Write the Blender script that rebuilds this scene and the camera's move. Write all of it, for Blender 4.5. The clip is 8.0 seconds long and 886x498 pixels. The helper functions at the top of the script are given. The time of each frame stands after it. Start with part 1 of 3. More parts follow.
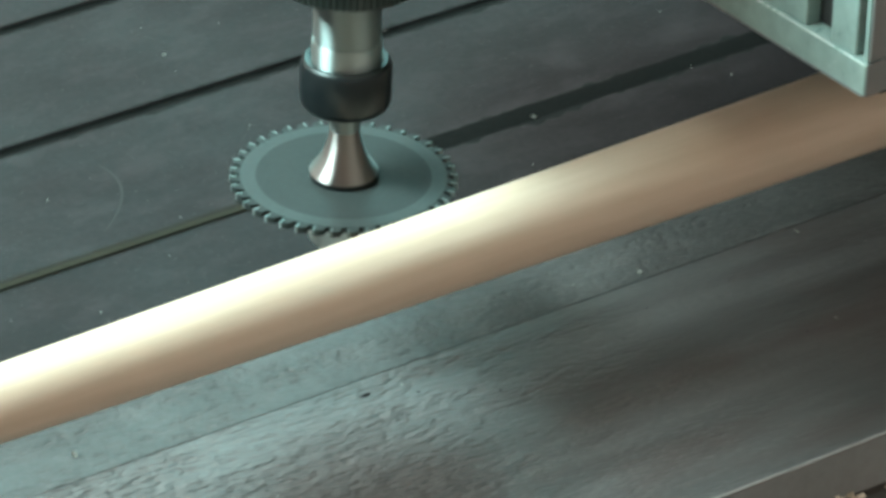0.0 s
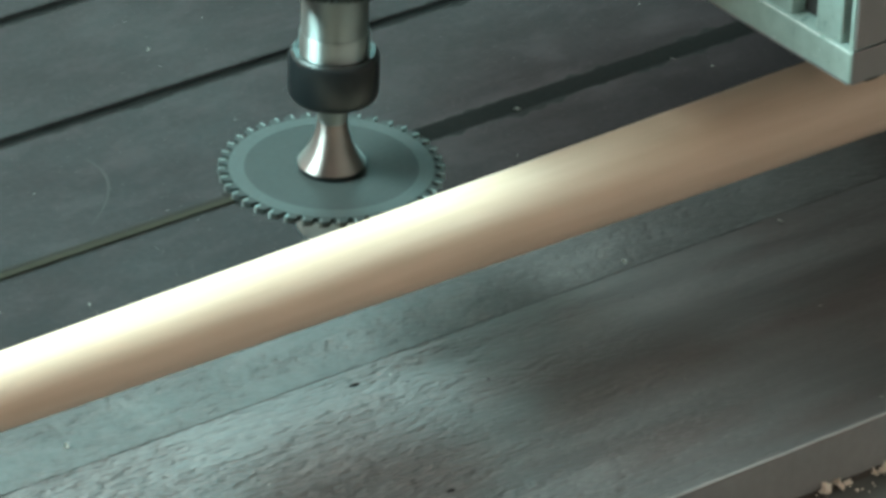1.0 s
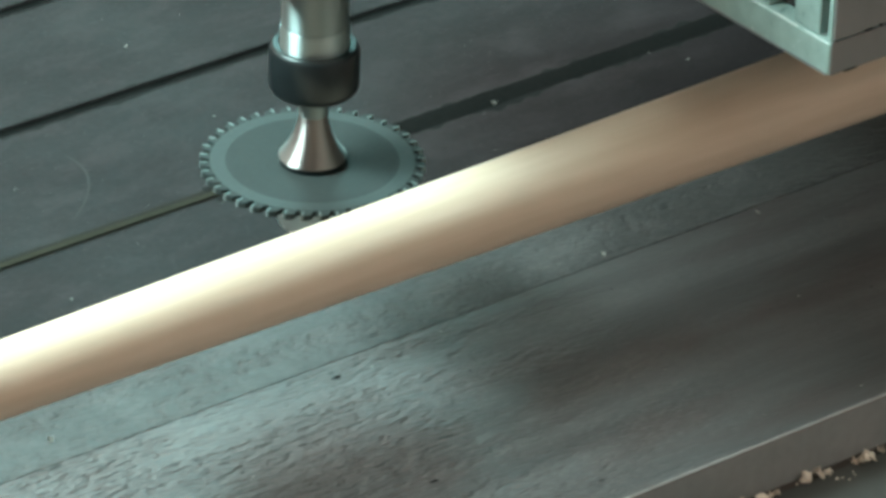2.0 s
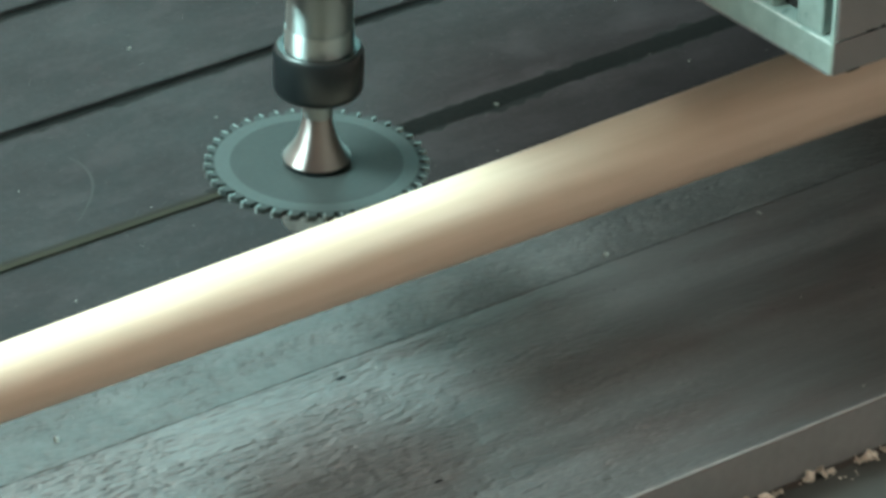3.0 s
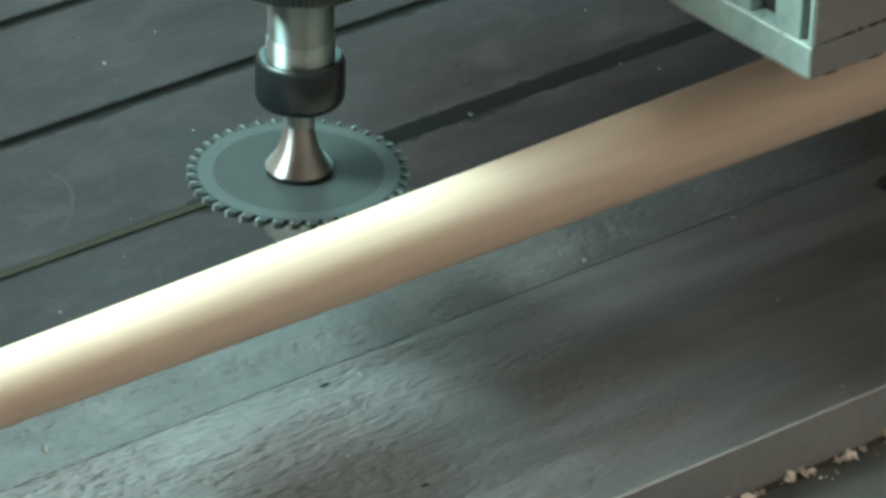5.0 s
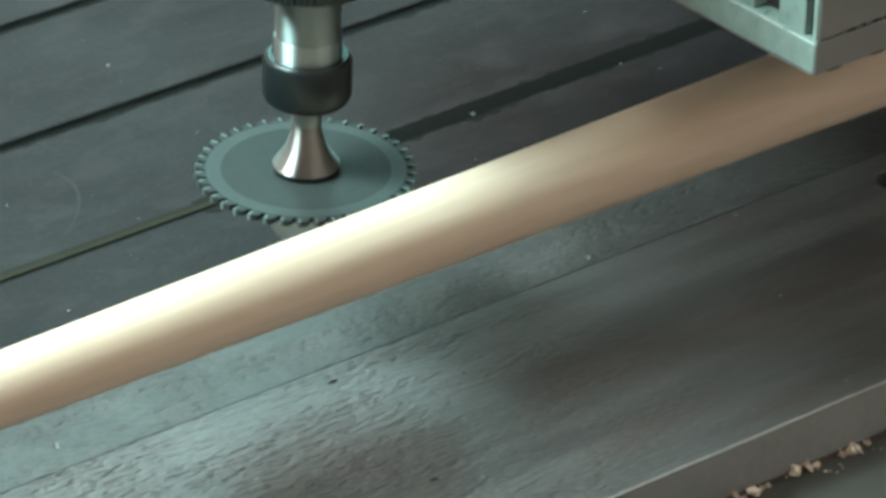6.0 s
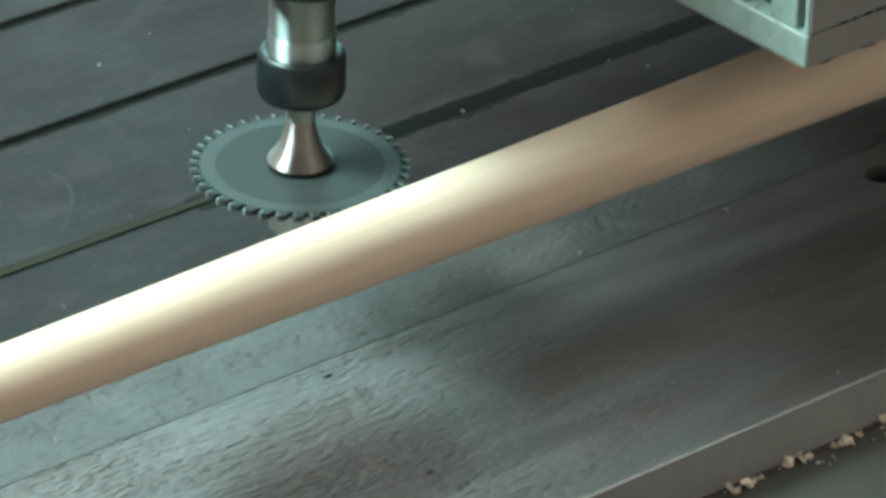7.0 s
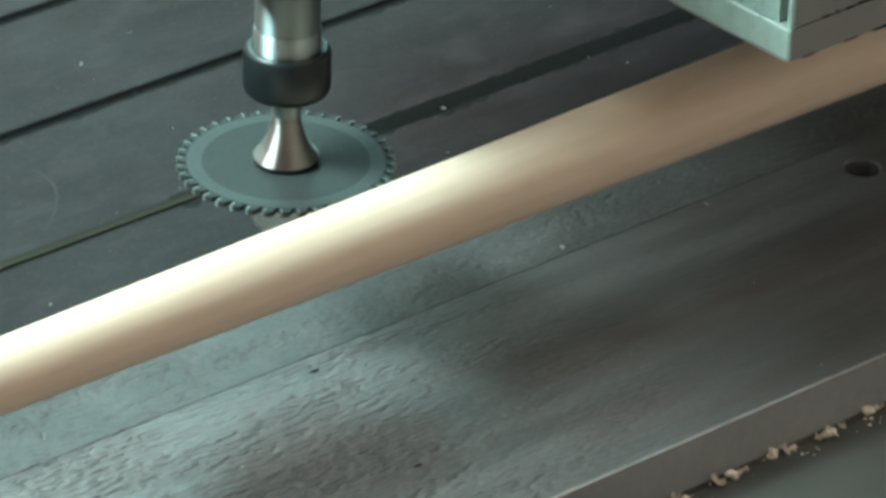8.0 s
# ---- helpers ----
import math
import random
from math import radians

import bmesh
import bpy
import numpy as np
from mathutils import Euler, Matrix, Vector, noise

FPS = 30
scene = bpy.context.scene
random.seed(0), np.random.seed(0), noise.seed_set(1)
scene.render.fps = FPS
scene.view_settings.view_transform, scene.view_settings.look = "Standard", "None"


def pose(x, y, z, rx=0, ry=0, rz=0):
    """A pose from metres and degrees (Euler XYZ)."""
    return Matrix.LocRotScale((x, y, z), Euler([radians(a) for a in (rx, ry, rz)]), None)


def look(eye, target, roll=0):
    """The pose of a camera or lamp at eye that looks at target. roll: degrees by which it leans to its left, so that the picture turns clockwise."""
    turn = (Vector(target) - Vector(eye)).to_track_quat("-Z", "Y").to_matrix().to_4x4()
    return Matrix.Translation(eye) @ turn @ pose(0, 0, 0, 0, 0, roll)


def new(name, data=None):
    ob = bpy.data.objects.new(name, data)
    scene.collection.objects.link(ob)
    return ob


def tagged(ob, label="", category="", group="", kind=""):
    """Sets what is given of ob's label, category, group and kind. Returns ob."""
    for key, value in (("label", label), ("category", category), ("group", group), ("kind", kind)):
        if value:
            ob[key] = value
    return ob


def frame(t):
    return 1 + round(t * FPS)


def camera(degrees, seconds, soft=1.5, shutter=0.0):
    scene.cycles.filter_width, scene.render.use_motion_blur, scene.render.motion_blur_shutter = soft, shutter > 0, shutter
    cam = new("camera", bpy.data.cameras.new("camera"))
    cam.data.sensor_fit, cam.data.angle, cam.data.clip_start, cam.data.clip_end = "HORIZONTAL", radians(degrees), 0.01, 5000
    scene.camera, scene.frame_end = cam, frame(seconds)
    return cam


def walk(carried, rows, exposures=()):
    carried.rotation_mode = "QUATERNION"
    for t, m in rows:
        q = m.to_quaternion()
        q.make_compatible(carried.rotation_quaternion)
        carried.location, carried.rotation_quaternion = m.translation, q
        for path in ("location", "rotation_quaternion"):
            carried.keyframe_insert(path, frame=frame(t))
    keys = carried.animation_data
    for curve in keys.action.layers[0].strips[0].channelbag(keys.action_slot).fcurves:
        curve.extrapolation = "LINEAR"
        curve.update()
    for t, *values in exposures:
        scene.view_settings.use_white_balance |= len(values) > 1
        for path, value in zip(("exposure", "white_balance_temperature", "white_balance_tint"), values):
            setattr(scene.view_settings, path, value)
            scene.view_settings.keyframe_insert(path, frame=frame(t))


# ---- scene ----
# ---------------------------------------------------------------- camera
cam = camera(9.957, 8.0, soft=3.6)
PATH = [
    (0.0, pose(-0.9868, -1.3636, 1.0259, 59.7554, -1.7327, -36.1998)),
    (0.5, pose(-0.9944, -1.3655, 1.0258, 59.7932, -1.7587, -36.4586)),
    (1.0, pose(-1.0057, -1.3656, 1.0256, 59.8510, -1.7268, -36.8409)),
    (1.5, pose(-1.0152, -1.3667, 1.0254, 59.9187, -1.7708, -37.0864)),
    (2.0, pose(-1.0205, -1.3685, 1.0253, 59.9504, -1.6674, -37.4661)),
    (2.2, pose(-1.0205, -1.3685, 1.0253, 59.9504, -1.6674, -37.4661)),
    (3.5, pose(-1.0382, -1.3715, 1.0271, 60.1383, -1.6076, -37.9021)),
    (4.0, pose(-1.0489, -1.3719, 1.0260, 60.2916, -1.5428, -38.3080)),
    (4.5, pose(-1.0596, -1.3712, 1.0261, 60.3991, -1.5512, -38.5387)),
    (4.7, pose(-1.0596, -1.3712, 1.0261, 60.3991, -1.5512, -38.6330)),
    (6.0, pose(-1.0830, -1.3757, 1.0247, 60.6703, -1.4708, -39.1685)),
    (6.5, pose(-1.0924, -1.3768, 1.0238, 60.7637, -1.4940, -39.4905)),
    (7.0, pose(-1.1017, -1.3782, 1.0218, 60.8798, -1.4315, -39.6945)),
    (7.5, pose(-1.1124, -1.3784, 1.0218, 60.9512, -1.4565, -40.0172)),
    (8.0, pose(-1.1222, -1.3787, 1.0223, 61.0047, -1.4366, -40.3819)),
]
walk(cam, PATH, exposures=((0.0, 0.0), (8.0, 0.0)))

# ---------------------------------------------------------------- light
world = bpy.data.worlds.new("sky")
scene.world = world
world.use_nodes = True
wn = world.node_tree
sky = wn.nodes.new("ShaderNodeTexSky")
sky.sky_type = "NISHITA"
sky.sun_disc = False
sky.sun_elevation, sky.sun_rotation = radians(40), radians(200)
wn.links.new(sky.outputs[0], wn.nodes["Background"].inputs[0])
wn.nodes["Background"].inputs[1].default_value = 0.1

WALL_Y, WEST_X = 1.9, -1.5
# openings: (low, high) along the wall, (low, high) in height
SIDE_OPENING = (0.70, 1.48, 1.25, 1.95)
WEST_WIN = (0.24, 1.60, 1.45, 2.60)


def window_light(name, centre, aim, w, h, watts, colour):
    lamp = bpy.data.lights.new(name, "AREA")
    lamp.shape, lamp.size, lamp.size_y = "RECTANGLE", w, h
    lamp.energy, lamp.color = watts, colour
    ob = new(name, lamp)
    ob.matrix_world = look(centre, aim)
    return ob


# teal fill lamp, added to tint the near boards; set in an added opening
mid = ((SIDE_OPENING[0] + SIDE_OPENING[1]) / 2, WALL_Y + 0.02, (SIDE_OPENING[2] + SIDE_OPENING[3]) / 2)
window_light("north_teal_fill", mid, (mid[0], 0, mid[2]), SIDE_OPENING[1] - SIDE_OPENING[0] - 0.06, SIDE_OPENING[3] - SIDE_OPENING[2] - 0.06, 44.0, (0.42, 1.0, 1.0))
mid = (WEST_X - 0.02, (WEST_WIN[0] + WEST_WIN[1]) / 2, (WEST_WIN[2] + WEST_WIN[3]) / 2)
window_light("west_window_daylight", mid, (0, mid[1], mid[2]), WEST_WIN[1] - WEST_WIN[0] - 0.06, WEST_WIN[3] - WEST_WIN[2] - 0.06, 392.0, (0.69, 1.0, 0.975))


# ---------------------------------------------------------------- materials
def material(name):
    m = bpy.data.materials.new(name)
    m.use_nodes = True
    return m, m.node_tree, m.node_tree.nodes["Principled BSDF"]


def node(nt, kind, **inputs):
    n = nt.nodes.new(kind)
    for k, v in inputs.items():
        n.inputs[k.replace("_", " ")].default_value = v
    return n


def coords(nt, scale=(1, 1, 1), world_space=False):
    tc = nt.nodes.new("ShaderNodeTexCoord")
    mp = nt.nodes.new("ShaderNodeMapping")
    mp.inputs["Scale"].default_value = scale
    if world_space:
        geo = nt.nodes.new("ShaderNodeNewGeometry")
        nt.links.new(geo.outputs["Position"], mp.inputs[0])
    else:
        nt.links.new(tc.outputs["Object"], mp.inputs[0])
    return mp.outputs[0]


def noise_tex(nt, vec, scale, detail=6.0, rough=0.6):
    n = node(nt, "ShaderNodeTexNoise", Scale=scale, Detail=detail, Roughness=rough)
    nt.links.new(vec, n.inputs["Vector"])
    return n.outputs["Fac"]


def ramp(nt, fac, stops):
    r = nt.nodes.new("ShaderNodeValToRGB")
    el = r.color_ramp.elements
    while len(el) < len(stops):
        el.new(0.5)
    for e, (p, c) in zip(el, stops):
        e.position, e.color = p, (*c, 1) if len(c) == 3 else c
    nt.links.new(fac, r.inputs[0])
    return r.outputs[0]


def grey(v):
    return (v, v, v)


def mix(nt, fac, a, b, mode="MIX"):
    m = nt.nodes.new("ShaderNodeMix")
    m.data_type, m.blend_type = "RGBA", mode
    for sock, val in ((m.inputs[0], fac), (m.inputs[6], a), (m.inputs[7], b)):
        if isinstance(val, (int, float)):
            sock.default_value = val
        elif isinstance(val, tuple):
            sock.default_value = (*val, 1)
        else:
            nt.links.new(val, sock)
    return m.outputs[2]


def bump(nt, bsdf, height, strength, distance):
    b = node(nt, "ShaderNodeBump", Strength=strength, Distance=distance)
    nt.links.new(height, b.inputs["Height"])
    nt.links.new(b.outputs[0], bsdf.inputs["Normal"])
    return b


def plain(name, colour, rough=0.5, metal=0.0, grain=0.0, scale=200.0, bump_d=0.0, var=0.15):
    m, nt, b = material(name)
    v = coords(nt, world_space=True)
    n1 = noise_tex(nt, v, scale)
    n2 = noise_tex(nt, v, scale * 0.08, 3)
    both = mix(nt, 0.5, n1, n2)
    lo = tuple(c * (1 - var) for c in colour)
    hi = tuple(min(1, c * (1 + var)) for c in colour)
    nt.links.new(ramp(nt, both, [(0.3, lo), (0.7, hi)]), b.inputs["Base Color"])
    nt.links.new(ramp(nt, n1, [(0.3, grey(max(0, rough - 0.08))), (0.7, grey(min(1, rough + 0.08)))]), b.inputs["Roughness"])
    b.inputs["Metallic"].default_value = metal
    if bump_d:
        bump(nt, b, n1, 0.4, bump_d)
    return m


def board_material(name, dark, light, rough, grain_depth, ridge, shine=0.5, grain=(60, 420, 60), swell=(110, 300, 110), rusty=0.0, turn=0.0, crease=0.0, streaky=0.6, cloud=0.0, torn=None):
    """Weathered grey boards: stretched grain along x, stains, dust specks."""
    m, nt, b = material(name)
    fine = noise_tex(nt, coords(nt, grain, True), 1.0, 8, 0.65)
    wide = noise_tex(nt, coords(nt, (7, 30, 7), True), 1.0, 5, 0.6)
    stain = noise_tex(nt, coords(nt, (9, 12, 9), True), 1.0, 4, 0.55)
    speck = noise_tex(nt, coords(nt, (1, 1, 1), True), 900.0, 2, 0.5)
    c1 = ramp(nt, mix(nt, 0.5, fine, wide), [(0.32, dark), (0.66, light)])
    streak = noise_tex(nt, coords(nt, (3.5, 62, 3.5), True), 1.0, 4, 0.55)
    c1 = mix(nt, ramp(nt, streak, [(0.54, grey(0.0)), (0.66, grey(streaky))]), c1, tuple(x * 0.6 for x in dark))
    if streaky > 0.5:
        band = noise_tex(nt, coords(nt, (1.6, 27, 1.6), True), 1.0, 5, 0.6)
        c1 = mix(nt, ramp(nt, band, [(0.44, grey(0.0)), (0.58, grey(0.7))]), c1, tuple(x * 0.45 for x in dark))
    c2 = mix(nt, ramp(nt, stain, [(0.35, grey(0.0)), (0.75, grey(0.5))]), c1, tuple(x * 0.62 for x in dark))
    mott = noise_tex(nt, coords(nt, (1, 1, 1), True), 330.0, 3, 0.6)
    c2 = mix(nt, ramp(nt, mott, [(0.40, grey(0.28)), (0.60, grey(0.0))]), c2, tuple(x * 0.55 for x in dark))
    c3 = mix(nt, ramp(nt, speck, [(0.68, grey(0.0)), (0.76, grey(0.35))]), c2, (0.22, 0.22, 0.20))
    smudge = noise_tex(nt, coords(nt, (26, 48, 26), True), 1.0, 6, 0.62)
    c3 = mix(nt, ramp(nt, smudge, [(0.50, grey(0.0)), (0.72, grey(cloud))]), c3, tuple(x * 1.35 for x in light))
    rust = noise_tex(nt, coords(nt, (5, 22, 5), True), 1.3, 3, 0.5)
    c3 = mix(nt, ramp(nt, rust, [(0.52, grey(0.0)), (0.68, grey(rusty))]), c3, (0.052, 0.036, 0.034))
    nt.links.new(c3, b.inputs["Base Color"])
    nt.links.new(ramp(nt, mix(nt, 0.5, fine, stain), [(0.3, grey(rough - 0.1)), (0.7, grey(rough + 0.12))]), b.inputs["Roughness"])
    b.inputs["Specular IOR Level"].default_value = shine
    mp = nt.nodes.new("ShaderNodeMapping")
    mp.vector_type = "TEXTURE"
    mp.inputs["Rotation"].default_value = (0, 0, radians(turn))
    mp.inputs["Scale"].default_value = tuple(1 / v for v in swell)
    geo = nt.nodes.new("ShaderNodeNewGeometry")
    nt.links.new(geo.outputs["Position"], mp.inputs[0])
    waves = noise_tex(nt, mp.outputs[0], 1.0, 3, 0.55)
    if crease:
        # the fissures gather in bands along the grain, with calmer wood between
        gather = noise_tex(nt, coords(nt, (9, 62, 9), True), 1.0, 3, 0.5)
        calm = ramp(nt, gather, [(0.40, grey(0.2)), (0.62, grey(1.0))])
        waves = ramp(nt, waves, [(0.30, grey(0.0)), (0.46, grey(0.62)), (0.75, grey(1.0))])
        waves = mix(nt, calm, grey(0.62), waves)
        nt.links.new(mix(nt, ramp(nt, waves, [(0.0, grey(crease)), (0.5, grey(0.0))]), c3, tuple(x * 0.5 for x in dark)), b.inputs["Base Color"])
    relief = bump(nt, b, mix(nt, ridge, fine, waves), 0.6, grain_depth)
    if torn:
        # torn wavelets fade along the board: the light's falloff put into the relief
        sep = nt.nodes.new("ShaderNodeSeparateXYZ")
        nt.links.new(geo.outputs["Position"], sep.inputs[0])
        fade = node(nt, "ShaderNodeMapRange", From_Min=torn[0], From_Max=torn[1], To_Min=1.0, To_Max=0.14)
        nt.links.new(sep.outputs[0], fade.inputs["Value"])
        nt.links.new(fade.outputs[0], relief.inputs["Strength"])
    return m


MAT_BOARD = board_material("grey_board", (0.0160, 0.0132, 0.0138), (0.0300, 0.0248, 0.0258), 0.50, 0.0002, 0.3, 0.06, (22, 40, 22), (60, 90, 60), streaky=0.12, cloud=0.55)
MAT_BOARD_STRIP = board_material("grey_board_speckled", (0.052, 0.0500, 0.0495), (0.090, 0.087, 0.086), 0.46, 0.0022, 0.75, 0.22, (120, 260, 120), (190, 300, 190), turn=-12.0, crease=0.22, streaky=0.15, cloud=0.5)
MAT_BOARD_WORN = board_material("worn_grained_board", (0.082, 0.0765, 0.0760), (0.121, 0.113, 0.112), 0.48, 0.0040, 0.90, 0.72, (60, 420, 60), (130, 390, 130), 0.7, -3.0, 0.42, 0.75, torn=(-0.02, 0.12))
MAT_LEDGE = plain("grey_painted_ledge", (0.066, 0.062, 0.057), 0.7, 0, scale=260, bump_d=0.0002)
MAT_FASCIA = plain("grey_painted_fascia", (0.235, 0.23, 0.232), 0.55, 0, scale=200, bump_d=0.0002, var=0.2)
MAT_LEDGE.node_tree.nodes["Principled BSDF"].inputs["Specular IOR Level"].default_value = 0.15
# worn edges; the light their rounding catches is put into the pale colour
MAT_EDGE = plain("worn_edge_catchlight", (0.24, 0.215, 0.21), 0.5, 0, scale=300)
MAT_GAP = plain("dark_board_gap", (0.022, 0.026, 0.023), 0.8)
MAT_BLACK = plain("black_oxide_steel", (0.007, 0.010, 0.011), 0.33, 0.0, scale=60, var=0.1)
MAT_BLACK.node_tree.nodes["Principled BSDF"].inputs["Specular IOR Level"].default_value = 0.3
MAT_HOUSING = plain("black_green_housing", (0.012, 0.022, 0.02), 0.4, 0.0, scale=300)
MAT_GREEN = plain("pale_green_machine_paint", (0.34, 0.455, 0.425), 0.33, 0.0, scale=110, bump_d=0.0006, var=0.30)
MAT_GREY_PLATE = plain("grey_steel_plate", (0.205, 0.196, 0.194), 0.45, 0.2, scale=220, var=0.1)
MAT_DARK = plain("dark_recess", (0.03, 0.028, 0.028), 0.7)
MAT_CHIP = plain("pale_wood_chip", (0.72, 0.60, 0.51), 0.8, scale=500, bump_d=0.0003)
MAT_DUST = plain("pale_dust", (0.38, 0.37, 0.34), 0.8)
# near-black, so that shallow fills carry the shade of open gaps
MAT_GAP_SHADE = plain("gap_shade", (0.0048, 0.0050, 0.0046), 0.9, scale=400, bump_d=0.0005)
# half-dark tone for the soft shade painted beside the gaps
MAT_GAP_SOFT = plain("gap_edge_half_dark", (0.0120, 0.0120, 0.0116), 0.8, scale=300, var=0.35)
for m_ in (MAT_GAP_SHADE, MAT_GAP_SOFT):
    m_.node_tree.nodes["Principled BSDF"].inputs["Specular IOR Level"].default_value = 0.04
MAT_SAWDUST = plain("packed_sawdust", (0.026, 0.0245, 0.018), 0.9, scale=400, bump_d=0.0005)
MAT_SAWDUST_DARK = plain("sawdust_shaded", (0.019, 0.019, 0.0150), 0.9, scale=400, bump_d=0.0005)
for m in (MAT_GAP_SHADE, MAT_GAP_SOFT, MAT_SAWDUST, MAT_SAWDUST_DARK):
    m.node_tree.nodes["Principled BSDF"].inputs["Specular IOR Level"].default_value = 0.08
MAT_FLAKE = plain("flake_glint", (0.82, 0.88, 0.86), 0.25, 0.1, scale=900)
MAT_DRIFT = plain("brown_wood_dust", (0.050, 0.036, 0.030), 0.9, scale=700, bump_d=0.0004, var=0.4)
MAT_GOUGE = plain("torn_dark_fibre", (0.006, 0.006, 0.006), 0.9)
MAT_SCRATCH = plain("scratched_board", (0.034, 0.032, 0.031), 0.5, scale=500)
for m in (MAT_GOUGE, MAT_SCRATCH):
    m.node_tree.nodes["Principled BSDF"].inputs["Specular IOR Level"].default_value = 0.05
MAT_WALL = plain("workshop_wall_paint", (0.56, 0.415, 0.38), 0.8, scale=20)
MAT_CEIL = plain("workshop_ceiling_paint", (0.58, 0.49, 0.45), 0.8, scale=20)
MAT_FLOOR = plain("concrete_floor", (0.34, 0.30, 0.275), 0.7, scale=30, bump_d=0.001)
MAT_CAST = plain("grey_green_cast_iron", (0.16, 0.19, 0.18), 0.5, scale=120, bump_d=0.0004)


def steel(name, colour, rough, streak=0.85):
    """Turned metal: fine rings round z that draw highlights out along the axis."""
    m, nt, b = material(name)
    v = noise_tex(nt, coords(nt, (12, 12, 5200)), 1.0, 2, 0.5)
    nt.links.new(ramp(nt, v, [(0.3, tuple(c * 0.92 for c in colour)), (0.7, colour)]), b.inputs["Base Color"])
    nt.links.new(ramp(nt, v, [(0.3, grey(rough - 0.03)), (0.7, grey(rough + 0.04))]), b.inputs["Roughness"])
    b.inputs["Metallic"].default_value = 1.0
    b.inputs["Anisotropic"].default_value = streak
    b.inputs["Anisotropic Rotation"].default_value = 0.25
    tg = nt.nodes.new("ShaderNodeTangent")
    tg.direction_type, tg.axis = "RADIAL", "Z"
    nt.links.new(tg.outputs[0], b.inputs["Tangent"])
    return m


MAT_STEEL = steel("turned_steel", (0.285, 0.335, 0.330), 0.46, 1.0)
MAT_STEEL_WARM = steel("bronzed_steel", (0.26, 0.235, 0.226), 0.40, 1.0)
MAT_CUTTER = plain("cutter_steel", (0.031, 0.037, 0.036), 0.62, 0.0, scale=500, var=0.1)
MAT_CUTTER.node_tree.nodes["Principled BSDF"].inputs["Specular IOR Level"].default_value = 0.12
MAT_BAND = plain("tooth_blur_grey", (0.0375, 0.0445, 0.0435), 0.55, 0.0, scale=500, var=0.1)
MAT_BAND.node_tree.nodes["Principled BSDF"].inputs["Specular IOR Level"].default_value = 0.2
MAT_HUB = plain("pale_hub_steel", (0.60, 0.70, 0.70), 0.4, 0.2, scale=300, var=0.1)
MAT_CARBIDE = steel("carbide_tip", (0.20, 0.23, 0.225), 0.5)
MAT_COLLAR = steel("polished_steel", (0.36, 0.42, 0.415), 0.42, 1.0)
MAT_RIM = steel("dark_bevel_steel", (0.075, 0.083, 0.083), 0.42, 0.6)


def wood_material():
    m, nt, b = material("planed_beech")
    v = noise_tex(nt, coords(nt, (9, 160, 160), True), 1.0, 6, 0.6)
    pores = noise_tex(nt, coords(nt, (160, 1500, 1500), True), 1.0, 3, 0.6)
    c = ramp(nt, v, [(0.3, (0.63, 0.474, 0.360)), (0.7, (0.71, 0.554, 0.443))])
    c = mix(nt, ramp(nt, pores, [(0.62, grey(0)), (0.75, grey(0.25))]), c, (0.48, 0.35, 0.25))
    nt.links.new(c, b.inputs["Base Color"])
    b.inputs["Roughness"].default_value = 0.75
    b.inputs["Specular IOR Level"].default_value = 0.15
    bump(nt, b, pores, 0.15, 0.0001)
    return m


MAT_WOOD = wood_material()


# ---------------------------------------------------------------- mesh helpers
def link(name, bm, mat, parent=None, label="", smooth=False):
    me = bpy.data.meshes.new(name)
    bmesh.ops.recalc_face_normals(bm, faces=bm.faces)
    bm.to_mesh(me)
    bm.free()
    me.materials.append(mat)
    if smooth:
        me.polygons.foreach_set("use_smooth", [True] * len(me.polygons))
        me.set_sharp_from_angle(angle=radians(35))
    ob = new(name, me)
    if parent:
        ob.parent = parent
    if label:
        ob["label"] = label
    return ob


def part(name, bm, mat, parent, label="", smooth=False):
    return link(name, bm, mat, parent, label, smooth)


def empty(name, place=(0, 0, 0)):
    ob = new(name)
    ob.location = place
    ob.empty_display_size = 0.02
    return ob


def box_bm(x0, x1, y0, y1, z0, z1, bevel=0.0, bm=None):
    out = bm or bmesh.new()
    made = bmesh.ops.create_cube(out, size=1.0)["verts"]
    for v in made:
        v.co = Vector((x0 + (v.co.x + 0.5) * (x1 - x0), y0 + (v.co.y + 0.5) * (y1 - y0), z0 + (v.co.z + 0.5) * (z1 - z0)))
    if bevel:
        edges = {e for v in made for e in v.link_edges}
        bmesh.ops.bevel(out, geom=list(edges), offset=bevel, segments=2, affect="EDGES", profile=0.5)
    return out


def lathe_bm(profile, n=64, bm=None):
    """A turned body round z from (radius, height) pairs, closed at both ends."""
    out = bm or bmesh.new()
    rings = []
    for r, z in profile:
        rings.append([out.verts.new((r * math.cos(2 * math.pi * i / n), r * math.sin(2 * math.pi * i / n), z)) for i in range(n)])
    for a, b in zip(rings, rings[1:]):
        for i in range(n):
            out.faces.new((a[i], a[(i + 1) % n], b[(i + 1) % n], b[i]))
    out.faces.new(list(reversed(rings[0])))
    out.faces.new(rings[-1])
    return out


def ribbed_bm(profile, n=72):
    """A turned body with fine upright ribs round its side."""
    out = lathe_bm(profile, n * 2)
    for v in out.verts:
        r = math.hypot(v.co.x, v.co.y)
        if r > 0.0270:
            k = round(math.atan2(v.co.y, v.co.x) / (math.pi / n)) % 2
            f = 1.0 - 0.022 * k
            v.co.x, v.co.y = v.co.x * f, v.co.y * f
    return out


